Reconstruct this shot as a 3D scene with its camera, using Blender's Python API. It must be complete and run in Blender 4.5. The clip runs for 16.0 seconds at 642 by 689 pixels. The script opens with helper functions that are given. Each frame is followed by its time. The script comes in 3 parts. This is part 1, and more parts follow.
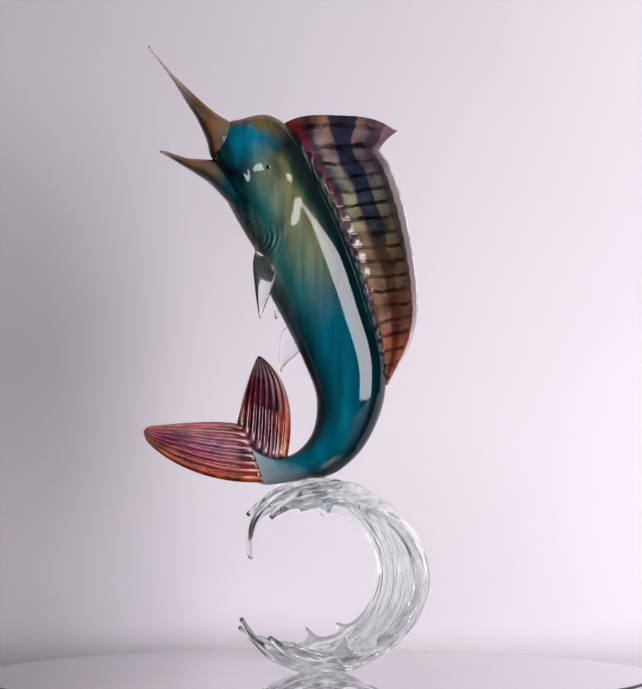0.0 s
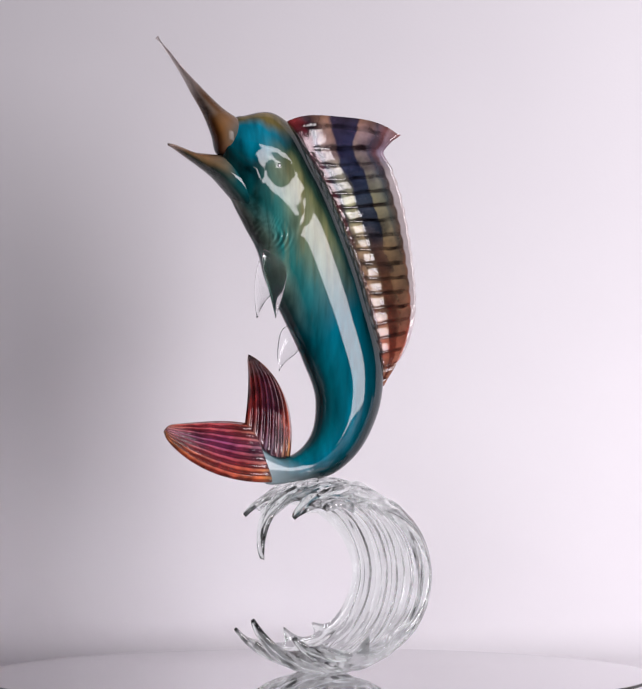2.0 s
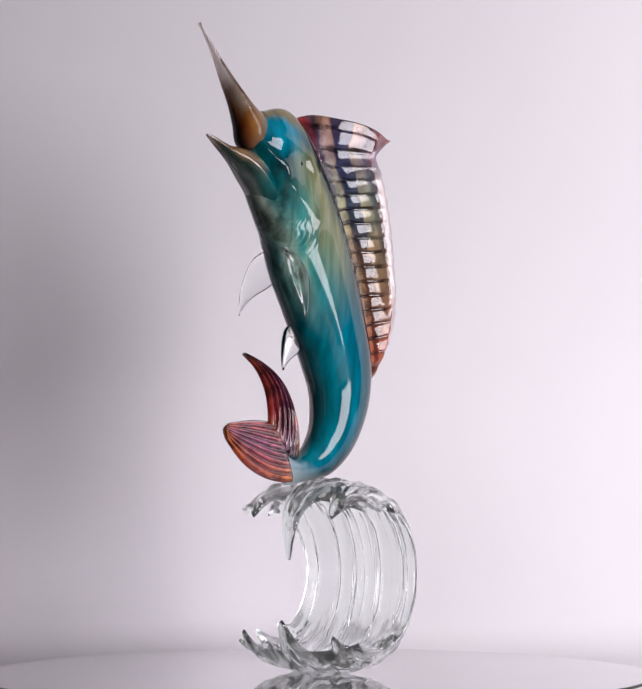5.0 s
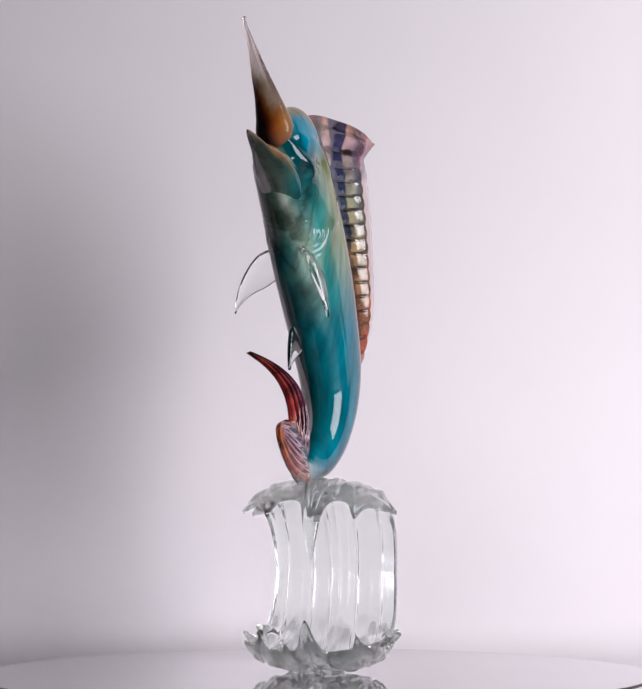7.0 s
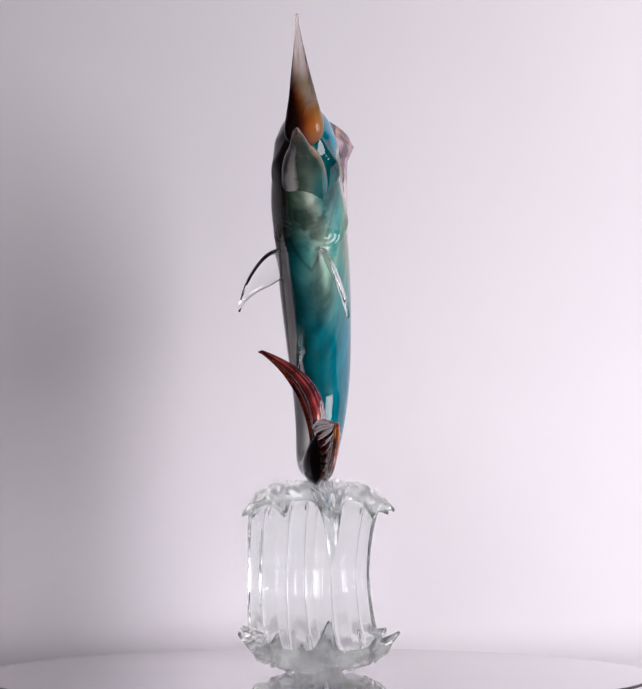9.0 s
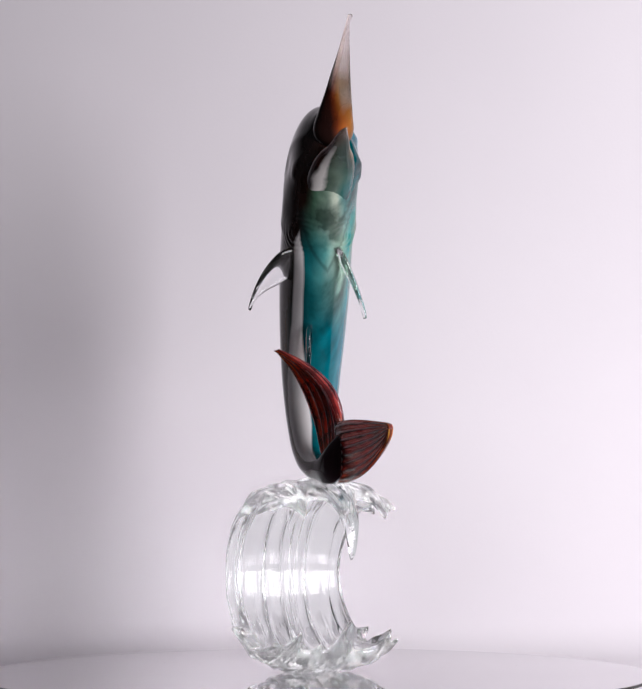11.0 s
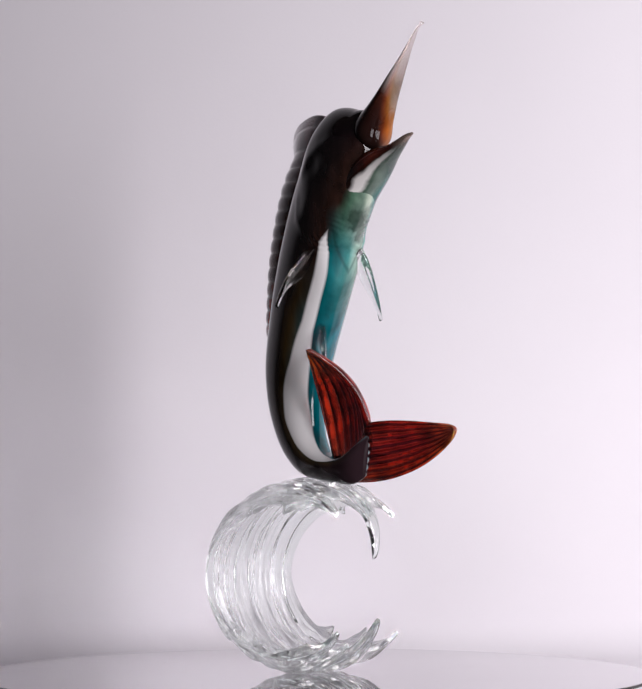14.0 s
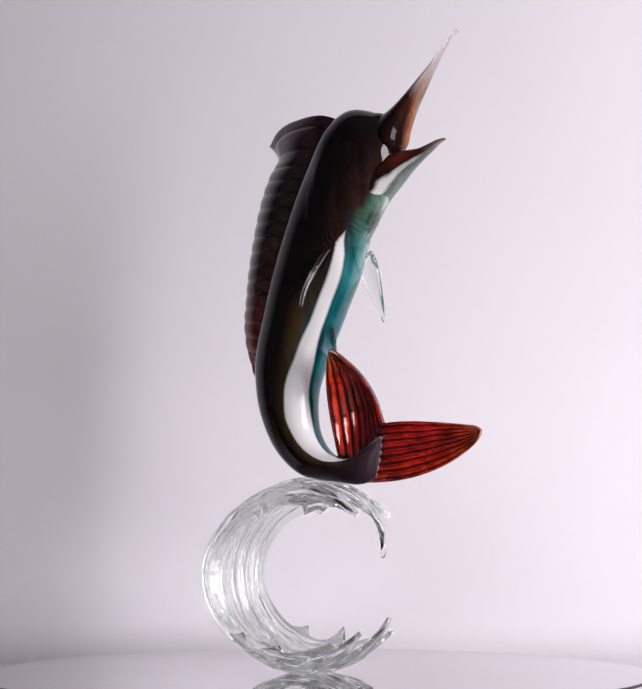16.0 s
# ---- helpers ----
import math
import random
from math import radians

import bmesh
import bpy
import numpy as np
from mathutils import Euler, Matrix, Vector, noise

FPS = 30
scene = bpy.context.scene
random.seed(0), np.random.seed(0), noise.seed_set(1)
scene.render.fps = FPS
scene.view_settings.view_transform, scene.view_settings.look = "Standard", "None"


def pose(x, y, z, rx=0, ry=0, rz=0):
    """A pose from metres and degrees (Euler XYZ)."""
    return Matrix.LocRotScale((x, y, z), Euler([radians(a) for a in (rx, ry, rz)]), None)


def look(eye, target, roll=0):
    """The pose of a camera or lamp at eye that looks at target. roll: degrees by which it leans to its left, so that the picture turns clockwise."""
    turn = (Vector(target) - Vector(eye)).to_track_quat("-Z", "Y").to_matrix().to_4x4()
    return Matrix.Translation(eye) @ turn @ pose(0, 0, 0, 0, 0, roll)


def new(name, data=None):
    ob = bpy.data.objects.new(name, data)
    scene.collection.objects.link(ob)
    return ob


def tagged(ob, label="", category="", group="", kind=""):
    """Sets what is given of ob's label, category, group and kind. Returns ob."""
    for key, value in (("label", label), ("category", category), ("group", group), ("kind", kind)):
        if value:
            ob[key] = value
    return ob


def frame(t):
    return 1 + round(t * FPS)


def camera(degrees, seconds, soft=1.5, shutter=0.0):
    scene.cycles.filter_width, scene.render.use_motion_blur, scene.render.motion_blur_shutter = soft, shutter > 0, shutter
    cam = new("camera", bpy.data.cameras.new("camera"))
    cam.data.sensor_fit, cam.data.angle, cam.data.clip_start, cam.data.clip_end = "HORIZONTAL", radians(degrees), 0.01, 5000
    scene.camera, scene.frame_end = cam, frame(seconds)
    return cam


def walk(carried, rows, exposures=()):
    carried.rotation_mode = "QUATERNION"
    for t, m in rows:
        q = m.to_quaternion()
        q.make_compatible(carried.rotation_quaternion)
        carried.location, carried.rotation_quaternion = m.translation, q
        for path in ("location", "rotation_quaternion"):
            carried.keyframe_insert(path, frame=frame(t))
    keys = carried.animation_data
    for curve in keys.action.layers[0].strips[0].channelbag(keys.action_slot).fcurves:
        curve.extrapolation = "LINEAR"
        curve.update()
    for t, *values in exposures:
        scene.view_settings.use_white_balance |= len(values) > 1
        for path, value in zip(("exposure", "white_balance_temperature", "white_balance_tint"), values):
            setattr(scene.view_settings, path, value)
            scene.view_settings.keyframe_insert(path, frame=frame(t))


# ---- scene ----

# ---------------------------------------------------------------- camera
cam = camera(16.59, 16.0, soft=1.7)
EYE = (0.0, -1.4887, 0.1215)
AIM = (0.00287, -0.4908, 0.1865)
walk(cam, [(0.0, look(EYE, AIM, -0.07)), (16.0, look(EYE, AIM, -0.07))])

# ---------------------------------------------------------------- light
# light passes through many layers of glass
scene.cycles.max_bounces, scene.cycles.transmission_bounces, scene.cycles.glossy_bounces = 32, 32, 12
scene.cycles.sample_clamp_indirect, scene.cycles.blur_glossy = 0.0, 0.2
scene.cycles.caustics_reflective = scene.cycles.caustics_refractive = True
world = bpy.data.worlds.new("studio_air")
scene.world = world
world.use_nodes = True
world.node_tree.nodes["Background"].inputs[0].default_value = (0.9, 0.9, 1.0, 1)
world.node_tree.nodes["Background"].inputs[1].default_value = 0.05


def softbox(name, at, aim, wide, high, watts, colour):
    lamp = bpy.data.lights.new(name, "AREA")
    lamp.shape, lamp.size, lamp.size_y, lamp.energy, lamp.color = "RECTANGLE", wide, high, watts, colour
    ob = new(name, lamp)
    ob.matrix_world = look(at, aim)
    return ob


# one large softbox at the front right lights the sculpture and the backdrop
softbox("key_softbox", (2.76, -2.60, 0.68), (0.0, 0.0, 0.30), 2.3, 2.6, 210.0, (1.0, 0.945, 1.0))

# ---------------------------------------------------------------- materials


def material(name):
    m = bpy.data.materials.new(name)
    m.use_nodes = True
    t = m.node_tree
    return m, t, t.nodes["Principled BSDF"]


def node(t, kind, **values):
    n = t.nodes.new(kind)
    for k, v in values.items():
        n.inputs[k.replace("_", " ")].default_value = v
    return n


def ramp(t, fac, stops, mode="LINEAR"):
    r = t.nodes.new("ShaderNodeValToRGB")
    r.color_ramp.interpolation = mode
    e = r.color_ramp.elements
    while len(e) < len(stops):
        e.new(0.5)
    for el, (p, c) in zip(e, stops):
        el.position, el.color = p, (*c, 1)
    t.links.new(fac, r.inputs[0])
    return r.outputs[0]


def mix(t, fac, a, b, mode="MIX"):
    n = t.nodes.new("ShaderNodeMix")
    n.data_type, n.blend_type = "RGBA", mode
    if isinstance(fac, (int, float)):
        n.inputs[0].default_value = fac
    else:
        t.links.new(fac, n.inputs[0])
    for i, c in ((6, a), (7, b)):
        if isinstance(c, tuple):
            n.inputs[i].default_value = (*c, 1)
        else:
            t.links.new(c, n.inputs[i])
    return n.outputs[2]


def maths(t, op, a, b=0.0):
    n = t.nodes.new("ShaderNodeMath")
    n.operation = op
    for i, c in enumerate((a, b)):
        if isinstance(c, (int, float)):
            n.inputs[i].default_value = c
        else:
            t.links.new(c, n.inputs[i])
    return n.outputs[0]


def grain(t, scale, detail=4.0, space="Object", stretch=None):
    co = t.nodes.new("ShaderNodeTexCoord")
    src = co.outputs[space]
    if stretch:
        mp = t.nodes.new("ShaderNodeMapping")
        mp.inputs["Scale"].default_value = stretch
        t.links.new(src, mp.inputs[0])
        src = mp.outputs[0]
    n = node(t, "ShaderNodeTexNoise", Scale=scale, Detail=detail)
    t.links.new(src, n.inputs["Vector"])
    return n.outputs["Fac"]


def bump(t, bsdf, height, strength, dist):
    b = node(t, "ShaderNodeBump", Strength=strength, Distance=dist)
    t.links.new(height, b.inputs["Height"])
    t.links.new(b.outputs[0], bsdf.inputs["Normal"])


def uv(t):
    co = t.nodes.new("ShaderNodeTexCoord")
    sp = t.nodes.new("ShaderNodeSeparateXYZ")
    t.links.new(co.outputs["UV"], sp.inputs[0])
    return sp.outputs[0], sp.outputs[1]


def paper_white():
    m, t, b = material("backdrop_paper")
    c = ramp(t, grain(t, 3.0), [(0.3, (0.76, 0.735, 0.765)), (0.7, (0.80, 0.775, 0.805))])
    t.links.new(c, b.inputs["Base Color"])
    b.inputs["Roughness"].default_value = 0.75
    bump(t, b, grain(t, 400.0), 0.05, 0.001)
    return m


def acrylic_mirror():
    m, t, b = material("mirror_acrylic")
    c = ramp(t, grain(t, 6.0), [(0.3, (0.43, 0.42, 0.435)), (0.7, (0.48, 0.47, 0.485))])
    t.links.new(c, b.inputs["Base Color"])
    r = ramp(t, grain(t, 40.0), [(0.3, (0.02, 0.02, 0.02)), (0.8, (0.05, 0.05, 0.05))])
    t.links.new(r, b.inputs["Roughness"])
    b.inputs["IOR"].default_value = 1.5
    b.inputs["Metallic"].default_value = 1.0
    return m


def dark_rim():
    m, t, b = material("black_rim")
    c = ramp(t, grain(t, 60.0), [(0.3, (0.008, 0.008, 0.009)), (0.7, (0.02, 0.02, 0.02))])
    t.links.new(c, b.inputs["Base Color"])
    b.inputs["Roughness"].default_value = 0.45
    return m


def wall_dark():
    m, t, b = material("dark_studio_paint")
    c = ramp(t, grain(t, 2.0), [(0.3, (0.06, 0.059, 0.063)), (0.7, (0.085, 0.082, 0.088))])
    t.links.new(c, b.inputs["Base Color"])
    b.inputs["Roughness"].default_value = 0.8
    bump(t, b, grain(t, 120.0), 0.1, 0.002)
    return m


def clear_glass(name, tint, wobble=0.15):
    m, t, b = material(name)
    b.inputs["Base Color"].default_value = (*tint, 1)
    b.inputs["Transmission Weight"].default_value = 1.0
    b.inputs["Roughness"].default_value = 0.0
    b.inputs["IOR"].default_value = 1.48
    bump(t, b, grain(t, 60.0, 1.0), wobble, 0.002)
    return m


def body_glass():
    """Cased glass: u runs from head to tail, v round the body (0 back, 0.25 left flank, 0.5 belly, 0.75 right flank)."""
    m, t, b = material("teal_cased_glass")
    u, v = uv(t)
    n1 = grain(t, 26.0, 3.0, stretch=(1.6, 1.0, 0.5))
    n2 = grain(t, 14.0, 2.0)
    vv = maths(t, "ADD", v, maths(t, "MULTIPLY", maths(t, "SUBTRACT", n1, 0.5), 0.13))
    uu = maths(t, "ADD", u, maths(t, "MULTIPLY", maths(t, "SUBTRACT", n2, 0.5), 0.14))
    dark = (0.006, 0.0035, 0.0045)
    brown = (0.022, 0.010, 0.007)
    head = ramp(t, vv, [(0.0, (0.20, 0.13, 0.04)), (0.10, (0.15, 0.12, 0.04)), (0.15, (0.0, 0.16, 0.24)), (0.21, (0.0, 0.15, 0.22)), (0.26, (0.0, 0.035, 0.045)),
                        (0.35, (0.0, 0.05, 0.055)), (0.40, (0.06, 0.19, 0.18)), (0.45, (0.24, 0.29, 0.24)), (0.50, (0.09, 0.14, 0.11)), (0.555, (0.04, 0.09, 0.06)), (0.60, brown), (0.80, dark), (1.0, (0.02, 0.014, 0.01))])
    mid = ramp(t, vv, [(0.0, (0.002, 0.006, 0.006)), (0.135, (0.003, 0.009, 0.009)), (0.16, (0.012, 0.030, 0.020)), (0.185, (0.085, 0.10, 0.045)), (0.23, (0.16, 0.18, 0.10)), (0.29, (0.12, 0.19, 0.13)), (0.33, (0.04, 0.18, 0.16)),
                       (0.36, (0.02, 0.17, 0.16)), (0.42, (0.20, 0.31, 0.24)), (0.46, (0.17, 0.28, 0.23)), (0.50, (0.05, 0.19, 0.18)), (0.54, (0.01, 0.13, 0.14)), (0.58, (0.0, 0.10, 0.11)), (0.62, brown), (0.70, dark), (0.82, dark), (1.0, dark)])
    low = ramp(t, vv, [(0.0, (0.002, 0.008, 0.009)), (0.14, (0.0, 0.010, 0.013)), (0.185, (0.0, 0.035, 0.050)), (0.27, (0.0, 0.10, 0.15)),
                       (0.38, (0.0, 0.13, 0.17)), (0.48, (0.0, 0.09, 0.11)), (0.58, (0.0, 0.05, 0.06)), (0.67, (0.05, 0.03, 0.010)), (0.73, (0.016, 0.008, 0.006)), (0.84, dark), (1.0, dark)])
    w1 = ramp(t, uu, [(0.085, (0, 0, 0)), (0.18, (1, 1, 1))])
    # olive and ochre threads drawn along the flank
    thread = ramp(t, grain(t, 55.0, 4.0, stretch=(3.0, 2.0, 0.18)), [(0.52, (0, 0, 0)), (0.66, (0.55, 0.55, 0.55))])
    flank = ramp(t, v, [(0.16, (0, 0, 0)), (0.22, (1, 1, 1)), (0.34, (0.5, 0.5, 0.5)), (0.42, (0, 0, 0))])
    mid = mix(t, mix(t, 1.0, thread, flank, "MULTIPLY"), mid, (0.24, 0.20, 0.08))
    belly = ramp(t, v, [(0.36, (0, 0, 0)), (0.46, (0.10, 0.10, 0.10)), (0.6, (0.06, 0.06, 0.06))])
    w2 = ramp(t, maths(t, "ADD", uu, belly), [(0.30, (0, 0, 0)), (0.50, (1, 1, 1))])
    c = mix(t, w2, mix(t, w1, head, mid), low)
    streak = ramp(t, grain(t, 80.0, 5.0, stretch=(2.0, 1.0, 0.28)), [(0.25, (0.45, 0.50, 0.50)), (0.75, (1.55, 1.5, 1.5))])
    c = mix(t, 1.0, c, streak, "MULTIPLY")
    slit = maths(t, "ADD", maths(t, "ADD", u, maths(t, "MULTIPLY", maths(t, "ABSOLUTE", maths(t, "SUBTRACT", v, 0.47)), 0.75)), maths(t, "MULTIPLY", maths(t, "SUBTRACT", n1, 0.5), 0.05))
    # smoky patches on the head and a dark gill edge
    smoke = ramp(t, grain(t, 55.0, 4.0), [(0.36, (0.45, 0.48, 0.47)), (0.43, (1.0, 1.0, 1.0)), (0.62, (1.6, 1.55, 1.5))])
    c = mix(t, ramp(t, slit, [(0.18, (1, 1, 1)), (0.24, (0, 0, 0))]), c, mix(t, 1.0, c, smoke, "MULTIPLY"))
    edge = ramp(t, slit, [(0.222, (0, 0, 0)), (0.229, (0.5, 0.5, 0.5)), (0.234, (0.5, 0.5, 0.5)), (0.243, (0, 0, 0))])
    near = ramp(t, v, [(0.30, (0, 0, 0)), (0.36, (0.8, 0.8, 0.8)), (0.56, (0.9, 0.9, 0.9)), (0.62, (0, 0, 0))])
    c = mix(t, mix(t, 1.0, edge, near, "MULTIPLY"), c, (0.006, 0.02, 0.02))
    c = mix(t, ramp(t, u, [(0.86, (0, 0, 0)), (0.97, (1, 1, 1))]), c, mix(t, 1.0, (0.24, 0.31, 0.33), ramp(t, v, [(0.5, (1, 1, 1)), (0.62, (0.12, 0.05, 0.06)), (1.0, (0.12, 0.05, 0.06))]), "MULTIPLY"))
    # the clear belly streak widens towards the tail
    vs = maths(t, "ADD", v, maths(t, "MULTIPLY", maths(t, "SUBTRACT", n2, 0.5), 0.03))
    wide = ramp(t, u, [(0.15, (0.0, 0.0, 0.0)), (0.20, (0.028, 0.028, 0.028)), (0.42, (0.032, 0.032, 0.032)), (0.70, (0.082, 0.082, 0.082)), (0.86, (0.06, 0.06, 0.06)), (0.93, (0, 0, 0))])
    off = maths(t, "ABSOLUTE", maths(t, "SUBTRACT", vs, 0.596))
    win = maths(t, "MULTIPLY", maths(t, "SUBTRACT", wide, off), 90.0)
    win = ramp(t, win, [(0.0, (0, 0, 0)), (1.0, (1, 1, 1))])
    # near-white paint stands in for backdrop light showing through the clear streak
    c = mix(t, win, c, (0.88, 0.87, 0.86))
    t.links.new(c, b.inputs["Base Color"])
    t.links.new(mix(t, win, (0.0, 0.0, 0.0), (0.15, 0.15, 0.15)), b.inputs["Transmission Weight"])
    b.inputs["Roughness"].default_value = 0.055
    b.inputs["IOR"].default_value = 1.44
    # uneven tooled glass in front of the gills
    where = mix(t, 1.0, ramp(t, slit, [(0.10, (0, 0, 0)), (0.15, (1, 1, 1)), (0.21, (1, 1, 1)), (0.235, (0, 0, 0))]),
                ramp(t, v, [(0.27, (0, 0, 0)), (0.34, (1, 1, 1)), (0.56, (1, 1, 1)), (0.60, (0, 0, 0))]), "MULTIPLY")
    height = grain(t, 35.0, 1.0)
    height = maths(t, "ADD", height, maths(t, "MULTIPLY", maths(t, "MULTIPLY", grain(t, 120.0, 2.0), where), 9.0))
    bump(t, b, height, 0.04, 0.002)
    return m


def bill_glass():
    """Amber glass that clears towards the tip; u runs from root to tip."""
    m, t, b = material("amber_bill_glass")
    u, v = uv(t)
    n = grain(t, 40.0, 3.0)
    d = maths(t, "SUBTRACT", n, 0.5)
    uu = maths(t, "ADD", u, maths(t, "MULTIPLY", d, 0.22))
    vv = maths(t, "ADD", v, maths(t, "MULTIPLY", d, 0.15))
    # the coloured side narrows towards the tip
    vv = maths(t, "ADD", vv, maths(t, "MULTIPLY", maths(t, "SUBTRACT", 0.5, uu), 0.34))
    top = ramp(t, vv, [(0.0, (0.20, 0.12, 0.06)), (0.20, (0.24, 0.12, 0.065)), (0.28, (0.20, 0.09, 0.05)), (0.34, (0.80, 0.70, 0.60)), (0.40, (0.95, 0.90, 0.84)), (0.49, (0.92, 0.84, 0.70)), (0.53, (0.66, 0.28, 0.05)),
                       (0.575, (0.34, 0.05, 0.012)), (0.63, (0.06, 0.012, 0.007)), (0.75, (0.04, 0.010, 0.007)), (1.0, (0.12, 0.08, 0.04))])
    root = ramp(t, vv, [(0.0, (0.17, 0.12, 0.05)), (0.22, (0.20, 0.11, 0.06)), (0.36, (0.24, 0.12, 0.05)), (0.44, (0.38, 0.15, 0.035)), (0.52, (0.40, 0.11, 0.02)), (0.57, (0.18, 0.035, 0.010)), (0.62, (0.05, 0.012, 0.007)), (0.85, (0.03, 0.010, 0.007)), (1.0, (0.12, 0.08, 0.04))])
    top = mix(t, ramp(t, uu, [(0.36, (1, 1, 1)), (0.56, (0, 0, 0))]), top, root)
    c = mix(t, ramp(t, uu, [(0.50, (0, 0, 0)), (0.76, (0.7, 0.7, 0.7)), (0.95, (1, 1, 1))]), top, (0.95, 0.88, 0.86))
    c = mix(t, mix(t, 1.0, ramp(t, uu, [(0.30, (1, 1, 1)), (0.62, (0, 0, 0))]), ramp(t, vv, [(0.56, (0, 0, 0)), (0.62, (1, 1, 1)), (0.90, (1, 1, 1)), (1.0, (0, 0, 0))]), "MULTIPLY"), c, (0.016, 0.006, 0.005))
    c = mix(t, ramp(t, uu, [(0.08, (1, 1, 1)), (0.28, (0, 0, 0))]), c, ramp(t, vv, [(0.0, (0.14, 0.10, 0.035)), (0.12, (0.12, 0.085, 0.03)), (0.20, (0.0, 0.09, 0.13)), (0.38, (0.0, 0.045, 0.055)), (0.55, (0.02, 0.05, 0.05)), (0.62, (0.01, 0.006, 0.005)), (0.85, (0.01, 0.006, 0.005)), (1.0, (0.10, 0.07, 0.03))]))
    t.links.new(c, b.inputs["Base Color"])
    tr = ramp(t, uu, [(0.20, (0.0, 0.0, 0.0)), (0.40, (0.6, 0.6, 0.6)), (0.75, (1, 1, 1))])
    tr = mix(t, 1.0, tr, ramp(t, vv, [(0.56, (1, 1, 1)), (0.66, (0.35, 0.35, 0.35)), (0.88, (0.35, 0.35, 0.35)), (1.0, (1, 1, 1))]), "MULTIPLY")
    clear = mix(t, 1.0, ramp(t, vv, [(0.30, (0, 0, 0)), (0.36, (1, 1, 1)), (0.49, (1, 1, 1)), (0.55, (0, 0, 0))]), ramp(t, uu, [(0.40, (0, 0, 0)), (0.56, (1, 1, 1))]), "MULTIPLY")
    t.links.new(mix(t, clear, tr, (1.0, 1.0, 1.0)), b.inputs["Transmission Weight"])
    b.inputs["Roughness"].default_value = 0.02
    b.inputs["IOR"].default_value = 1.25
    return m


def jaw_glass():
    """Olive and brown glass with a teal chin; u runs from root to tip."""
    m, t, b = material("brown_jaw_glass")
    u, v = uv(t)
    d = maths(t, "SUBTRACT", grain(t, 50.0, 3.0), 0.5)
    uu = maths(t, "ADD", u, maths(t, "MULTIPLY", d, 0.25))
    vv = maths(t, "ADD", v, maths(t, "MULTIPLY", d, 0.15))
    c = ramp(t, vv, [(0.0, (0.16, 0.05, 0.02)), (0.15, (0.26, 0.16, 0.08)), (0.27, (0.20, 0.13, 0.06)), (0.36, (0.05, 0.10, 0.085)), (0.48, (0.10, 0.15, 0.12)), (0.58, (0.09, 0.13, 0.10)), (0.66, (0.04, 0.012, 0.008)), (0.80, (0.16, 0.02, 0.012)), (1.0, (0.16, 0.05, 0.02))])
    chin = ramp(t, vv, [(0.0, (0.01, 0.07, 0.08)), (0.30, (0.0, 0.05, 0.06)), (0.40, (0.02, 0.09, 0.085)), (0.46, (0.10, 0.15, 0.125)), (0.55, (0.03, 0.055, 0.04)), (0.62, (0.012, 0.006, 0.005)), (1.0, (0.012, 0.006, 0.005))])
    smoke = ramp(t, grain(t, 55.0, 4.0), [(0.36, (0.45, 0.48, 0.47)), (0.43, (1.0, 1.0, 1.0)), (0.62, (1.6, 1.55, 1.5))])
    c = mix(t, ramp(t, uu, [(0.26, (1, 1, 1)), (0.52, (0, 0, 0))]), c, chin)
    c = mix(t, ramp(t, uu, [(0.4, (1, 1, 1)), (0.7, (0.2, 0.2, 0.2))]), c, mix(t, 1.0, c, smoke, "MULTIPLY"))
    c = mix(t, ramp(t, uu, [(0.80, (0, 0, 0)), (1.0, (1, 1, 1))]), c, (0.55, 0.42, 0.36))
    clear = mix(t, 1.0, ramp(t, vv, [(0.54, (0, 0, 0)), (0.57, (1, 1, 1)), (0.62, (1, 1, 1)), (0.66, (0, 0, 0))]), ramp(t, uu, [(0.10, (0, 0, 0)), (0.2, (1, 1, 1)), (0.65, (1, 1, 1)), (0.85, (0, 0, 0))]), "MULTIPLY")
    c = mix(t, clear, c, (0.80, 0.78, 0.75))
    t.links.new(c, b.inputs["Base Color"])
    t.links.new(ramp(t, uu, [(0.2, (0.1, 0.1, 0.1)), (0.9, (0.7, 0.7, 0.7))]), b.inputs["Transmission Weight"])
    b.inputs["Roughness"].default_value = 0.03
    return m


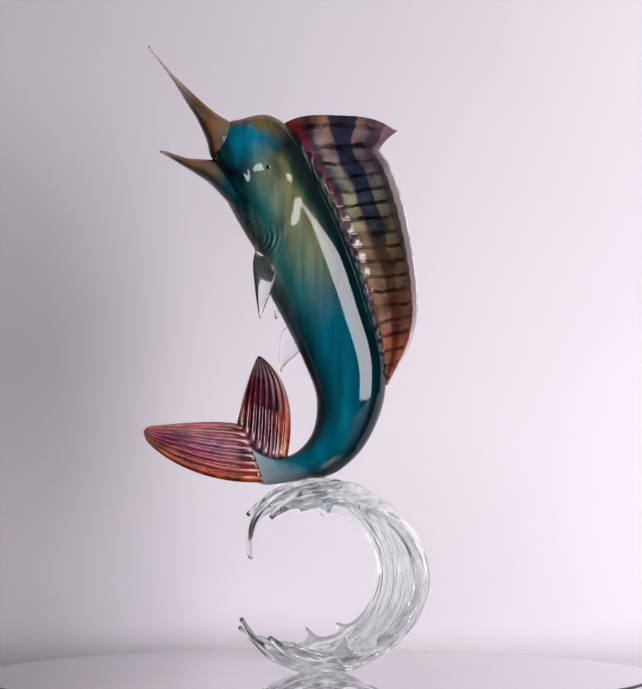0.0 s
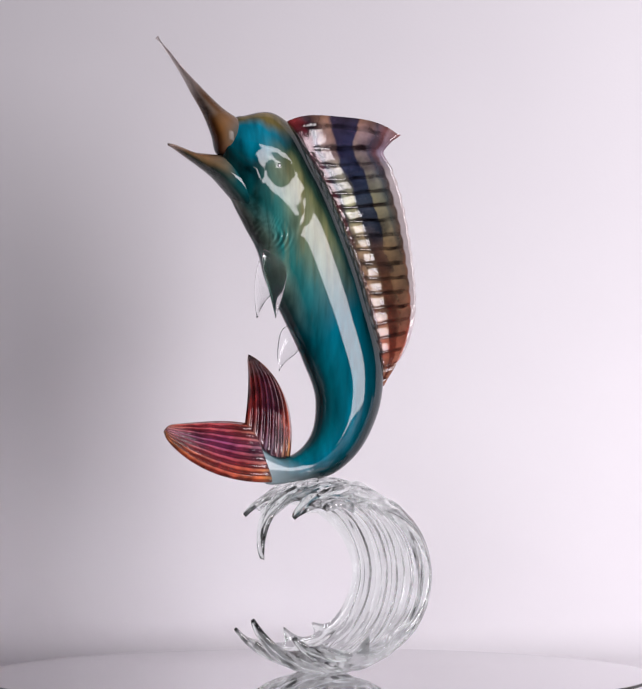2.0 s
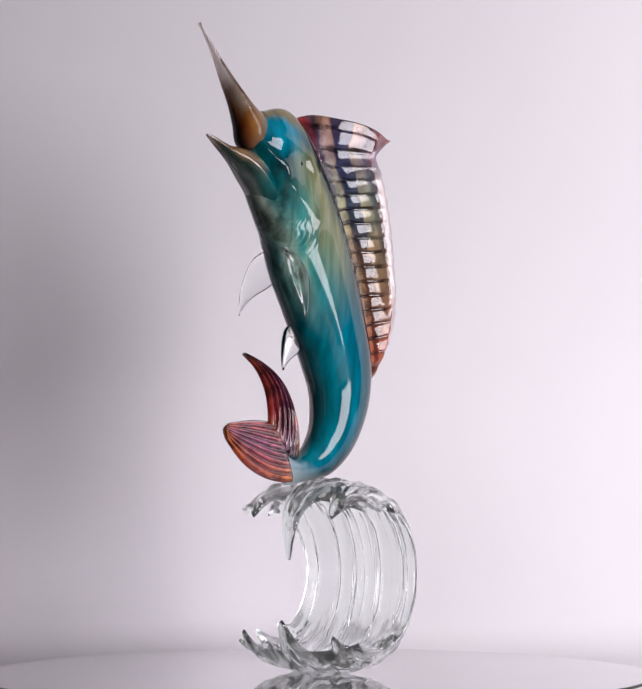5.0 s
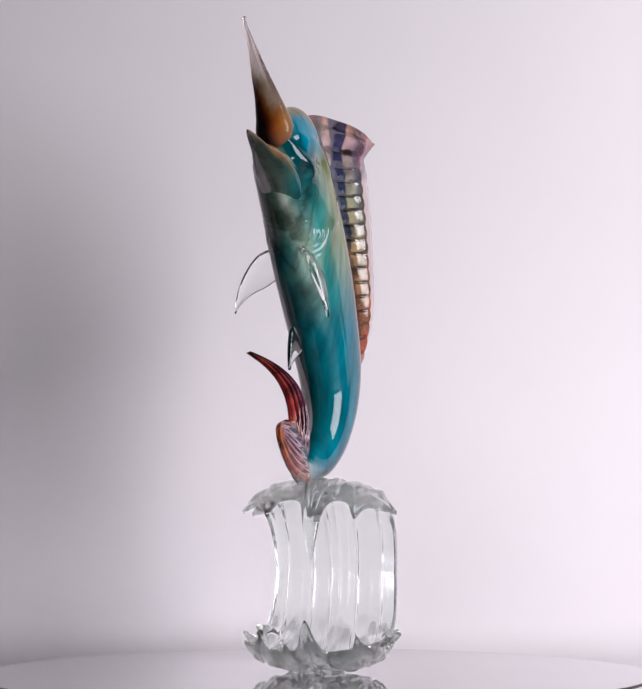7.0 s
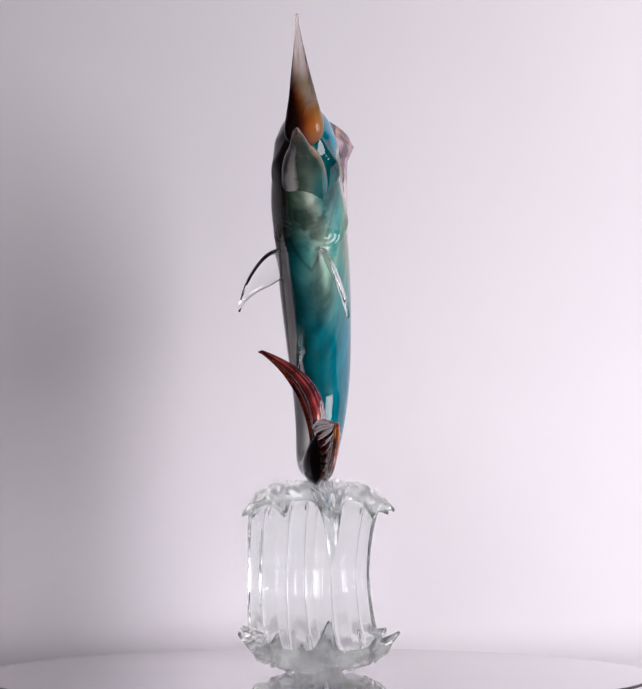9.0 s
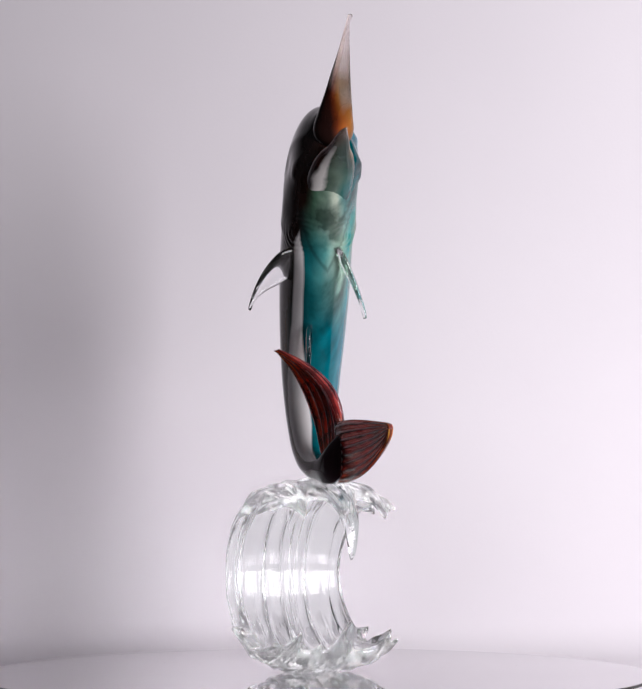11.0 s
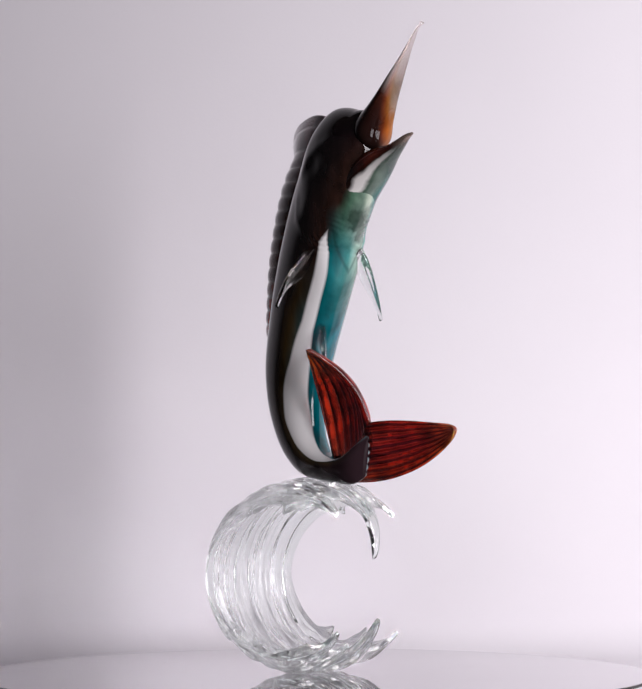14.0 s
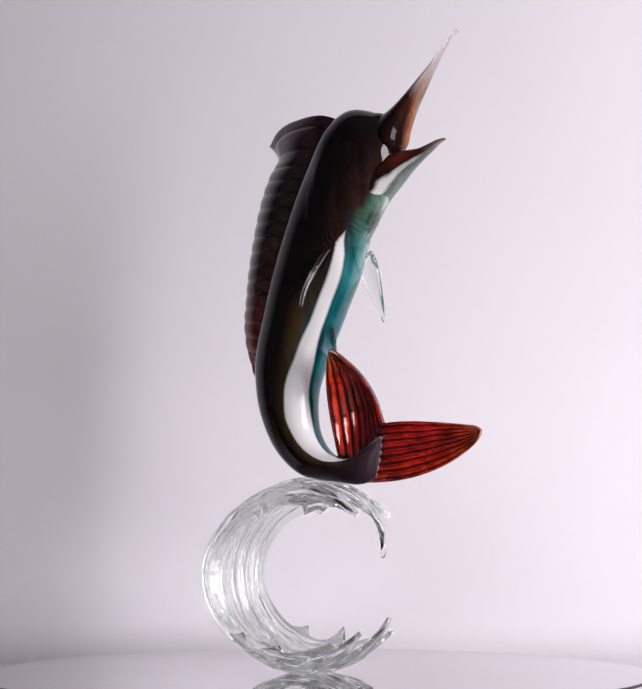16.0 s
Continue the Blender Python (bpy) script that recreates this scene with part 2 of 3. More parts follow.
def fin_glass(name, stops, bands, clear, ribs, along, crest, groove, sharp, lower=None):
    """Ribbed coloured glass: u along the fin, v from root to edge; crest and groove tint the ribs that are counted along u or v."""
    m, t, b = material(name)
    u, v = uv(t)
    n = grain(t, 45.0, 3.0)
    d = maths(t, "SUBTRACT", n, 0.5)
    c1 = ramp(t, maths(t, "ADD", u, maths(t, "MULTIPLY", d, 0.18)), stops)
    fine = maths(t, "SUBTRACT", grain(t, 130.0, 4.0, stretch=(1.0, 1.0, 0.5)), 0.5)
    c2 = ramp(t, maths(t, "ADD", maths(t, "ADD", v, maths(t, "MULTIPLY", d, 0.14)), maths(t, "MULTIPLY", fine, 0.12)), bands)
    if lower:
        c3 = ramp(t, maths(t, "ADD", v, maths(t, "MULTIPLY", d, 0.16)), lower)
        c2 = mix(t, ramp(t, maths(t, "ADD", u, maths(t, "MULTIPLY", d, 0.25)), [(0.36, (0, 0, 0)), (0.55, (1, 1, 1))]), c2, c3)
    c = mix(t, 1.0, c1, c2, "MULTIPLY")
    wob = maths(t, "MULTIPLY", maths(t, "SUBTRACT", grain(t, 70.0, 2.0), 0.5), 0.5)
    ph = maths(t, "FRACT", maths(t, "ADD", maths(t, "MULTIPLY", u if along == "u" else v, ribs), wob))
    line = ramp(t, ph, [(0.5 - 2.2 * sharp, (0, 0, 0)), (0.5 - sharp, (1, 1, 1)), (0.5 + sharp, (1, 1, 1)), (0.5 + 2.2 * sharp, (0, 0, 0))])
    if along == "u":
        fade = ramp(t, maths(t, "ADD", v, maths(t, "MULTIPLY", fine, 0.3)), [(0.08, (0.15, 0.15, 0.15)), (0.2, (1, 1, 1)), (0.78, (1, 1, 1)), (0.88, (0.1, 0.1, 0.1))])
        line = mix(t, 1.0, line, mix(t, 1.0, fade, ramp(t, grain(t, 60.0, 3.0), [(0.35, (0.25, 0.25, 0.25)), (0.6, (1, 1, 1))]), "MULTIPLY"), "MULTIPLY")
    c = mix(t, 1.0, c, mix(t, line, crest, groove), "MULTIPLY")
    patch = ramp(t, grain(t, 90.0, 5.0), [(0.32, (0.45, 0.45, 0.50)), (0.5, (1.0, 1.0, 1.0)), (0.68, (1.6, 1.55, 1.45))])
    c = mix(t, 1.0, c, patch, "MULTIPLY")
    if lower:
        # a clear rim outside the coloured part
        rim = ramp(t, maths(t, "ADD", v, maths(t, "MULTIPLY", fine, 0.03)), [(0.885, (0, 0, 0)), (0.905, (1, 1, 1))])
        rim = mix(t, 1.0, rim, ramp(t, u, [(0.12, (0, 0, 0)), (0.2, (1, 1, 1))]), "MULTIPLY")
        c = mix(t, rim, c, (0.80, 0.70, 0.71))
        t.links.new(mix(t, rim, (clear, clear, clear), (0.45, 0.45, 0.45)), b.inputs["Transmission Weight"])
    else:
        b.inputs["Transmission Weight"].default_value = clear
    t.links.new(c, b.inputs["Base Color"])
    b.inputs["Roughness"].default_value = 0.05
    b.inputs["IOR"].default_value = 1.45
    b.inputs["Coat Weight"].default_value = 0.3
    b.inputs["Coat Roughness"].default_value = 0.02
    bump(t, b, grain(t, 200.0, 2.0), 0.15, 0.0008)
    return m


PAPER, ACRYLIC, RIM, WALL = paper_white(), acrylic_mirror(), dark_rim(), wall_dark()
WAVE_GLASS = clear_glass("clear_wave_glass", (0.935, 0.978, 0.955), 0.05)
FIN_CLEAR = clear_glass("clear_fin_glass", (0.98, 0.99, 0.99), 0.05)
BODY_GLASS, BILL_GLASS, JAW_GLASS = body_glass(), bill_glass(), jaw_glass()
DORSAL_BRIGHT = fin_glass("iridescent_dorsal_glass",
                          [(0.0, (0.26, 0.16, 0.15)), (0.08, (0.24, 0.20, 0.28)), (0.18, (0.22, 0.25, 0.28)), (0.30, (0.22, 0.26, 0.23)), (0.45, (0.28, 0.24, 0.18)), (0.62, (0.33, 0.25, 0.18)), (0.78, (0.38, 0.23, 0.18)), (0.86, (0.42, 0.17, 0.13)), (1.0, (0.46, 0.25, 0.19))],
                          [(0.0, (0.4, 0.08, 0.10)), (0.06, (0.9, 0.2, 0.24)), (0.12, (0.9, 0.22, 0.26)), (0.18, (0.4, 0.4, 0.5)), (0.27, (2.0, 1.8, 1.25)), (0.38, (1.9, 1.6, 1.05)), (0.43, (0.22, 0.26, 0.45)), (0.64, (0.18, 0.24, 0.45)), (0.67, (1.8, 1.5, 1.05)),
                           (0.78, (1.8, 1.6, 1.3)), (0.82, (0.8, 0.85, 0.9)), (0.90, (0.9, 0.5, 0.45)), (0.94, (1.7, 1.6, 1.6)), (1.0, (1.5, 1.2, 1.2))],
                          0.50, 18, "u", (1.0, 1.0, 1.0), (0.08, 0.06, 0.07), 0.085,
                          [(0.0, (0.35, 0.10, 0.10)), (0.12, (0.5, 0.25, 0.23)), (0.25, (0.95, 0.85, 0.75)), (0.42, (0.9, 0.75, 0.6)), (0.48, (0.40, 0.22, 0.18)), (0.60, (0.45, 0.28, 0.22)), (0.68, (1.0, 0.8, 0.62)),
                           (0.82, (0.9, 0.75, 0.65)), (0.90, (0.9, 0.45, 0.4)), (0.94, (1.7, 1.6, 1.6)), (1.0, (1.5, 1.2, 1.2))])
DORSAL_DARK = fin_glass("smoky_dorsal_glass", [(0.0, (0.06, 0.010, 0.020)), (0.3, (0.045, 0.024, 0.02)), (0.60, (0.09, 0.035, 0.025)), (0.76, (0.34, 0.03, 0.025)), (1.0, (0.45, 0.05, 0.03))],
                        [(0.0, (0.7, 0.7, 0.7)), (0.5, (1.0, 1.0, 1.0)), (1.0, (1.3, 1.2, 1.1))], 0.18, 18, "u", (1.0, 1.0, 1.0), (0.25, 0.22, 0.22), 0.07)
TAIL_BRIGHT = fin_glass("plum_tail_glass", [(0.0, (0.24, 0.09, 0.06)), (0.14, (0.28, 0.06, 0.05)), (0.35, (0.25, 0.045, 0.06)), (0.65, (0.25, 0.055, 0.06)), (1.0, (0.32, 0.10, 0.07))],
                        [(0.0, (1.3, 0.9, 0.8)), (0.2, (1.0, 0.9, 1.0)), (0.45, (0.8, 0.9, 1.8)), (0.75, (0.9, 0.8, 0.9)), (0.86, (1.2, 1.2, 0.75)), (1.0, (1.5, 1.4, 0.6))], 0.40, 8, "v", (0.55, 0.45, 0.6), (1.7, 2.2, 2.1), 0.10)
TAIL_DARK = fin_glass("red_tail_glass", [(0.0, (0.08, 0.010, 0.012)), (0.12, (0.72, 0.022, 0.012)), (0.6, (0.82, 0.03, 0.012)), (0.85, (0.9, 0.09, 0.02)), (1.0, (0.95, 0.25, 0.07))],
                      [(0.0, (1.0, 1.0, 1.0)), (0.5, (0.8, 0.8, 0.9)), (0.85, (1.2, 1.4, 1.0)), (1.0, (1.4, 3.0, 2.0))], 0.70, 8, "v", (1.2, 1.1, 1.0), (0.10, 0.10, 0.25), 0.13)
TAIL_PLUM = fin_glass("dark_plum_tail_glass", [(0.0, (0.16, 0.08, 0.07)), (0.15, (0.10, 0.020, 0.026)), (0.6, (0.08, 0.018, 0.022)), (1.0, (0.10, 0.025, 0.025))],
                      [(0.0, (2.2, 1.1, 0.7)), (0.15, (1.5, 0.9, 0.8)), (0.4, (0.7, 0.8, 1.3)), (0.75, (0.8, 0.8, 0.9)), (0.9, (2.4, 2.0, 0.9)), (1.0, (2.6, 2.0, 0.8))], 0.40, 8, "v", (0.6, 0.5, 0.65), (2.0, 2.8, 2.8), 0.10)


def eye_glass():
    m, t, b = material("dark_eye_glass")
    c = ramp(t, grain(t, 150.0), [(0.4, (0.003, 0.004, 0.004)), (0.7, (0.02, 0.03, 0.03))])
    t.links.new(c, b.inputs["Base Color"])
    b.inputs["Roughness"].default_value = 0.02
    b.inputs["Coat Weight"].default_value = 1.0
    return m


EYE_GLASS = eye_glass()

# ---------------------------------------------------------------- mesh helpers


def part(name, bm, mats, parent=None, label="", smooth=True):
    me = bpy.data.meshes.new(name)
    bm.normal_update()
    bm.to_mesh(me)
    bm.free()
    for mt in mats if isinstance(mats, (list, tuple)) else [mats]:
        me.materials.append(mt)
    if smooth:
        me.shade_smooth()
    ob = new(name, me)
    ob.parent = parent
    return tagged(ob, label)


def spline(rows, count):
    """A smooth curve through rows of numbers, at count even steps of its length."""
    p = np.array(rows, float)
    mid = (p[:, :2] + p[:, 2:4]) / 2
    gap = np.linalg.norm(np.diff(mid, axis=0), axis=1) + 0.25 * np.linalg.norm(np.diff(p[:, :4], axis=0), axis=1)
    k = np.concatenate([[0], np.cumsum(gap)])
    m = np.gradient(p, k, axis=0)
    out = []
    for s in np.linspace(0, k[-1], count):
        i = min(int(np.searchsorted(k, s, "right")) - 1, len(k) - 2)
        h = k[i + 1] - k[i]
        f = (s - k[i]) / h
        out.append((2 * f ** 3 - 3 * f * f + 1) * p[i] + (f ** 3 - 2 * f * f + f) * h * m[i] + (3 * f * f - 2 * f ** 3) * p[i + 1] + (f ** 3 - f * f) * h * m[i + 1])
    return np.array(out)


def loft(stations, rings, around, shape=None, egg=0.0):
    """A closed tube through stations of upper x, z, lower x, z, half thickness and y. UV: u along, v round from the upper side over -y."""
    bm = bmesh.new()
    lay = bm.loops.layers.uv.new("UVMap")
    st = spline(stations, rings)
    grid = []
    for i, (ax, az, bx, bz, w, y) in enumerate(st):
        w = max(w, 0.0004)
        ring = []
        for j in range(around):
            ph = 2 * math.pi * j / around
            cs, sn = math.cos(ph), math.sin(ph)
            sn *= 1 - egg * cs
            cx, cz, hx, hz = (ax + bx) / 2, (az + bz) / 2, (ax - bx) / 2, (az - bz) / 2
            q = Vector((cx + hx * cs, y - w * sn, cz + hz * cs))
            if shape:
                q = shape(q, i / (rings - 1), j / around)
            ring.append(bm.verts.new(q))
        grid.append(ring)

    def face(vs, uvs):
        f = bm.faces.new(vs)
        for lp, c in zip(f.loops, uvs):
            lp[lay].uv = c
    for i in range(rings - 1):
        for j in range(around):
            k = (j + 1) % around
            u0, u1, v0, v1 = i / (rings - 1), (i + 1) / (rings - 1), j / around, (j + 1) / around
            face([grid[i][j], grid[i][k], grid[i + 1][k], grid[i + 1][j]], [(u0, v0), (u0, v1), (u1, v1), (u1, v0)])
    for i, u, flip in ((0, 0.0, True), (rings - 1, 1.0, False)):
        mid = bm.verts.new(sum((v.co for v in grid[i]), Vector()) / around)
        for j in range(around):
            k = (j + 1) % around
            vs = [grid[i][j], mid, grid[i][k]] if flip else [grid[i][j], grid[i][k], mid]
            face(vs, [(u, j / around), (u, j / around), (u, j / around)])
    bmesh.ops.recalc_face_normals(bm, faces=bm.faces)
    return bm


def slab(nu, nv, place, thick):
    """A closed sheet: place(u, v) gives the middle point and the way across it, thick(u, v) half its depth.
    Faces on the side of the way are of material 0, the others of material 1."""
    bm = bmesh.new()
    lay = bm.loops.layers.uv.new("UVMap")
    sides = ([], [])
    for i in range(nu + 1):
        rows = ([], [])
        for j in range(nv + 1):
            q, n = place(i / nu, j / nv)
            h = thick(i / nu, j / nv)
            rows[0].append(bm.verts.new(q + n * h))
            rows[1].append(bm.verts.new(q - n * h))
        sides[0].append(rows[0])
        sides[1].append(rows[1])

    def face(vs, uvs, mi):
        f = bm.faces.new(vs)
        f.material_index = mi
        for lp, c in zip(f.loops, uvs):
            lp[lay].uv = c
    for s in (0, 1):
        g = sides[s]
        for i in range(nu):
            for j in range(nv):
                vs = [g[i][j], g[i + 1][j], g[i + 1][j + 1], g[i][j + 1]]
                cs = [(i / nu, j / nv), ((i + 1) / nu, j / nv), ((i + 1) / nu, (j + 1) / nv), (i / nu, (j + 1) / nv)]
                face(vs if s == 0 else vs[::-1], cs if s == 0 else cs[::-1], s)
    a, b = sides
    for i in range(nu):
        for j in (0, nv):
            face([a[i][j], a[i + 1][j], b[i + 1][j], b[i][j]], [(i / nu, j / nv)] * 4, 0)
    for j in range(nv):
        for i in (0, nu):
            face([a[i][j], a[i][j + 1], b[i][j + 1], b[i][j]], [(i / nu, j / nv)] * 4, 0)
    bmesh.ops.recalc_face_normals(bm, faces=bm.faces)
    return bm


def bezier(pts, u):
    pts = [Vector(p) for p in pts]
    while len(pts) > 1:
        pts = [a.lerp(b, u) for a, b in zip(pts, pts[1:])]
    return pts[0]


# ---------------------------------------------------------------- the studio
TABLE_Z = -0.014


def backdrop():
    """A white paper sweep: it starts under the turntable and curves up behind it."""
    bm = bmesh.new()
    back, r = 0.275, 0.03
    path = [(-0.02, TABLE_Z), (back - r, TABLE_Z)]
    for k in range(1, 13):
        a = math.pi / 2 * k / 12
        path.append((back - r + r * math.sin(a), TABLE_Z + r * (1 - math.cos(a))))
    path.append((back, 1.5))
    rows = []
    for y, z in path:
        rows.append([bm.verts.new((x, y, z)) for x in (-1.6, 1.6)])
    for a, b in zip(rows, rows[1:]):
        bm.faces.new((a[0], a[1], b[1], b[0]))
    ob = part("backdrop", bm, PAPER)
    sol = ob.modifiers.new("thickness", "SOLIDIFY")
    sol.thickness, sol.offset = 0.003, -1
    return tagged(ob, "seamless white paper backdrop sweep behind the turntable", "backdrop", kind="structure")


def room():
    """Plain dark walls that close the studio round the table and the camera."""
    def wall(name, lo, hi, label):
        bm = bmesh.new()
        bmesh.ops.create_cube(bm, size=1)
        for v in bm.verts:
            v.co = Vector([lo[i] + (v.co[i] + 0.5) * (hi[i] - lo[i]) for i in range(3)])
        tagged(part(name, bm, WALL, smooth=False), label, "wall" if "wall" in name else name, kind="structure")
    wall("wall_north", (-2.6, 1.9, -0.9), (5.2, 2.0, 2.6), "plain dark painted studio wall")
    wall("wall_south", (-2.6, -4.2, -0.9), (5.2, -4.1, 2.6), "plain dark painted studio wall")
    wall("wall_west", (-2.7, -4.2, -0.9), (-2.6, 2.0, 2.6), "plain dark painted studio wall")
    wall("wall_east", (5.2, -4.2, -0.9), (5.3, 2.0, 2.6), "plain dark painted studio wall")
    wall("floor", (-2.7, -4.2, -1.0), (5.3, 2.0, -0.9), "plain dark studio floor")
    wall("ceiling", (-2.7, -4.2, 2.6), (5.3, 2.0, 2.7), "plain dark studio ceiling")


def table():
    bm = bmesh.new()
    bmesh.ops.create_cube(bm, size=1)
    lo, hi = (-1.65, -0.55, TABLE_Z - 0.034), (1.65, 0.33, TABLE_Z - 0.004)
    for v in bm.verts:
        v.co = Vector([lo[k] + (v.co[k] + 0.5) * (hi[k] - lo[k]) for k in range(3)])
    bmesh.ops.bevel(bm, geom=bm.edges[:], offset=0.003, segments=2, affect="EDGES")
    desk = tagged(new("table"), "plain black table under the turntable and the paper", "table")
    part("tabletop", bm, RIM, desk, smooth=False)
    for x in (-1.58, 1.58):
        for y in (-0.48, 0.26):
            bm = bmesh.new()
            bmesh.ops.create_cube(bm, size=1)
            for v in bm.verts:
                v.co = Vector((x + v.co.x * 0.06, y + v.co.y * 0.06, -0.9 + (v.co.z + 0.5) * (lo[2] + 0.9)))
            bmesh.ops.bevel(bm, geom=bm.edges[:], offset=0.003, segments=2, affect="EDGES")
            part("leg", bm, RIM, desk, smooth=False)
    return desk


def disc(name, r0, r1, z0, z1, mat, parent, label=""):
    bm = bmesh.new()
    prof = [(0.0, z1), (r1 - 0.0002, z1), (r1, z1 - 0.0002), (r1, z0), (r0, z0)]
    n = 160
    top = bm.verts.new((0, 0, z1))
    rings = [[bm.verts.new((r * math.cos(2 * math.pi * k / n), r * math.sin(2 * math.pi * k / n), z)) for k in range(n)] for r, z in prof[1:]]
    for k in range(n):
        j = (k + 1) % n
        bm.faces.new((top, rings[0][k], rings[0][j]))
        for a, b in zip(rings, rings[1:]):
            bm.faces.new((a[k], b[k], b[j], a[j]))
    bm.faces.new(rings[-1][::-1])
    bmesh.ops.recalc_face_normals(bm, faces=bm.faces)
    return part(name, bm, mat, parent, label, smooth=False)


def turntable():
    base = tagged(new("turntable"), "round mirror-topped turntable with a thin black rim", "turntable")
    base.location = (0, 0, TABLE_Z)
    disc("platter", 0.2, 0.2235, 0.0116, 0.0120, ACRYLIC, base, "mirrored acrylic platter")
    disc("rim", 0.2, 0.2242, 0.0100, 0.0115, RIM, base, "thin black rim")
    disc("foot", 0.15, 0.16, 0.0005, 0.0098, RIM, base, "black turning foot")
    return base


# ---------------------------------------------------------------- the glass sculpture
# upper x, z, lower x, z, half thickness, y; from the mouth down to the tail root
BODY = [
    (-0.0640, 0.3610, -0.0676, 0.3400, 0.0095, -0.0045),
    (-0.0585, 0.3690, -0.0668, 0.3300, 0.0128, -0.0040),
    (-0.0505, 0.3718, -0.0620, 0.3205, 0.0176, -0.0031),
    (-0.0302, 0.3747, -0.0481, 0.2953, 0.0224, -0.0010),
    (-0.0198, 0.3691, -0.0413, 0.2840, 0.0234, 0.0),
    (0.0005, 0.3411, -0.0338, 0.2600, 0.0239, 0.0),
    (0.0205, 0.2999, -0.0213, 0.2352, 0.0240, 0.0),
    (0.0377, 0.2510, -0.0073, 0.2063, 0.0223, 0.0),
    (0.0486, 0.2018, 0.0013, 0.1795, 0.0193, 0.0),
    (0.0440, 0.1706, -0.0014, 0.1596, 0.0166, 0.0),
    (0.0270, 0.1418, -0.0115, 0.1466, 0.0137, 0.0),
    (0.0142, 0.1318, -0.0175, 0.1433, 0.0119, -0.0003),
    (-0.0168, 0.1253, -0.0310, 0.1424, 0.0086, -0.0037),
    (-0.0389, 0.1253, -0.0462, 0.1542, 0.0053, -0.0089),
    (-0.0432, 0.1291, -0.0506, 0.1585, 0.0030, -0.0120),
]
BILL = [
    (-0.0400, 0.3600, -0.0520, 0.3400, 0.0070, -0.0030),
    (-0.0475, 0.3655, -0.0610, 0.3405, 0.0105, -0.0038),
    (-0.0552, 0.3690, -0.0695, 0.3444, 0.0130, -0.0047),
    (-0.0645, 0.3740, -0.0734, 0.3569, 0.0113, -0.0054),
    (-0.0734, 0.3808, -0.0793, 0.3703, 0.0089, -0.0061),
    (-0.0853, 0.3919, -0.0883, 0.3849, 0.0062, -0.0067),
    (-0.0943, 0.4005, -0.0948, 0.3956, 0.0042, -0.0074),
    (-0.1038, 0.4112, -0.1041, 0.4088, 0.0021, -0.0081),
    (-0.1103, 0.4183, -0.1112, 0.4174, 0.0012, -0.0088),
    (-0.1122, 0.4212, -0.1142, 0.4190, 0.0015, -0.0095),
]
JAW = [
    (-0.0450, 0.3360, -0.0490, 0.3020, 0.0155, -0.0020),
    (-0.0560, 0.3415, -0.0560, 0.3114, 0.0152, -0.0034),
    (-0.0670, 0.3437, -0.0636, 0.3198, 0.0140, -0.0044),
    (-0.0763, 0.3443, -0.0718, 0.3281, 0.0115, -0.0052),
    (-0.0853, 0.3448, -0.0808, 0.3343, 0.0077, -0.0058),
    (-0.0942, 0.3474, -0.0927, 0.3417, 0.0047, -0.0064),
    (-0.1016, 0.3497, -0.1016, 0.3470, 0.0021, -0.0070),
    (-0.1048, 0.3499, -0.1048, 0.3484, 0.0009, -0.0076),
]
# root x, z, edge x, z, edge y; from the crown down the back
FIN = [
    (-0.0168, 0.3673, 0.0562, 0.3616, -0.0180),
    (-0.0084, 0.3583, 0.0485, 0.3556, -0.0163),
    (-0.0024, 0.3486, 0.0444, 0.3488, -0.0145),
    (0.0023, 0.3390, 0.0492, 0.3417, -0.0135),
    (0.0086, 0.3260, 0.0545, 0.3302, -0.0125),
    (0.0160, 0.3095, 0.0598, 0.3133, -0.0118),
    (0.0235, 0.2915, 0.0639, 0.2937, -0.0111),
    (0.0309, 0.2729, 0.0671, 0.2736, -0.0104),
    (0.0383, 0.2495, 0.0691, 0.2522, -0.0097),
    (0.0436, 0.2271, 0.0686, 0.2334, -0.0073),
    (0.0468, 0.2122, 0.0639, 0.2169, -0.0049),
    (0.0483, 0.2003, 0.0568, 0.2040, -0.0024),
    (0.0476, 0.1899, 0.0497, 0.1911, 0.0000),
]


def ridge(p, line, width):
    """How near p lies to a run of points: 1 on it, falling off over the width."""
    best = 9.0
    for a, b in zip(line, line[1:]):
        a, b = Vector(a), Vector(b)
        k = max(0.0, min(1.0, (p - a).dot(b - a) / (b - a).length_squared))
        best = min(best, (p - a.lerp(b, k)).length)
    return math.exp(-(best / width) ** 2)


BROW = [(-0.058, 0.3520), (-0.045, 0.3500), (-0.034, 0.3468), (-0.024, 0.3400), (-0.020, 0.3320)]
MOUTH_FOLD = [(-0.066, 0.3480), (-0.057, 0.3370), (-0.049, 0.3325), (-0.047, 0.3270)]
CHEEK = [(-0.052, 0.3330), (-0.042, 0.3200), (-0.030, 0.3090), (-0.020, 0.3000)]
GILL = [(-0.014, 0.3150), (-0.016, 0.3000), (-0.024, 0.2900), (-0.036, 0.2850)]


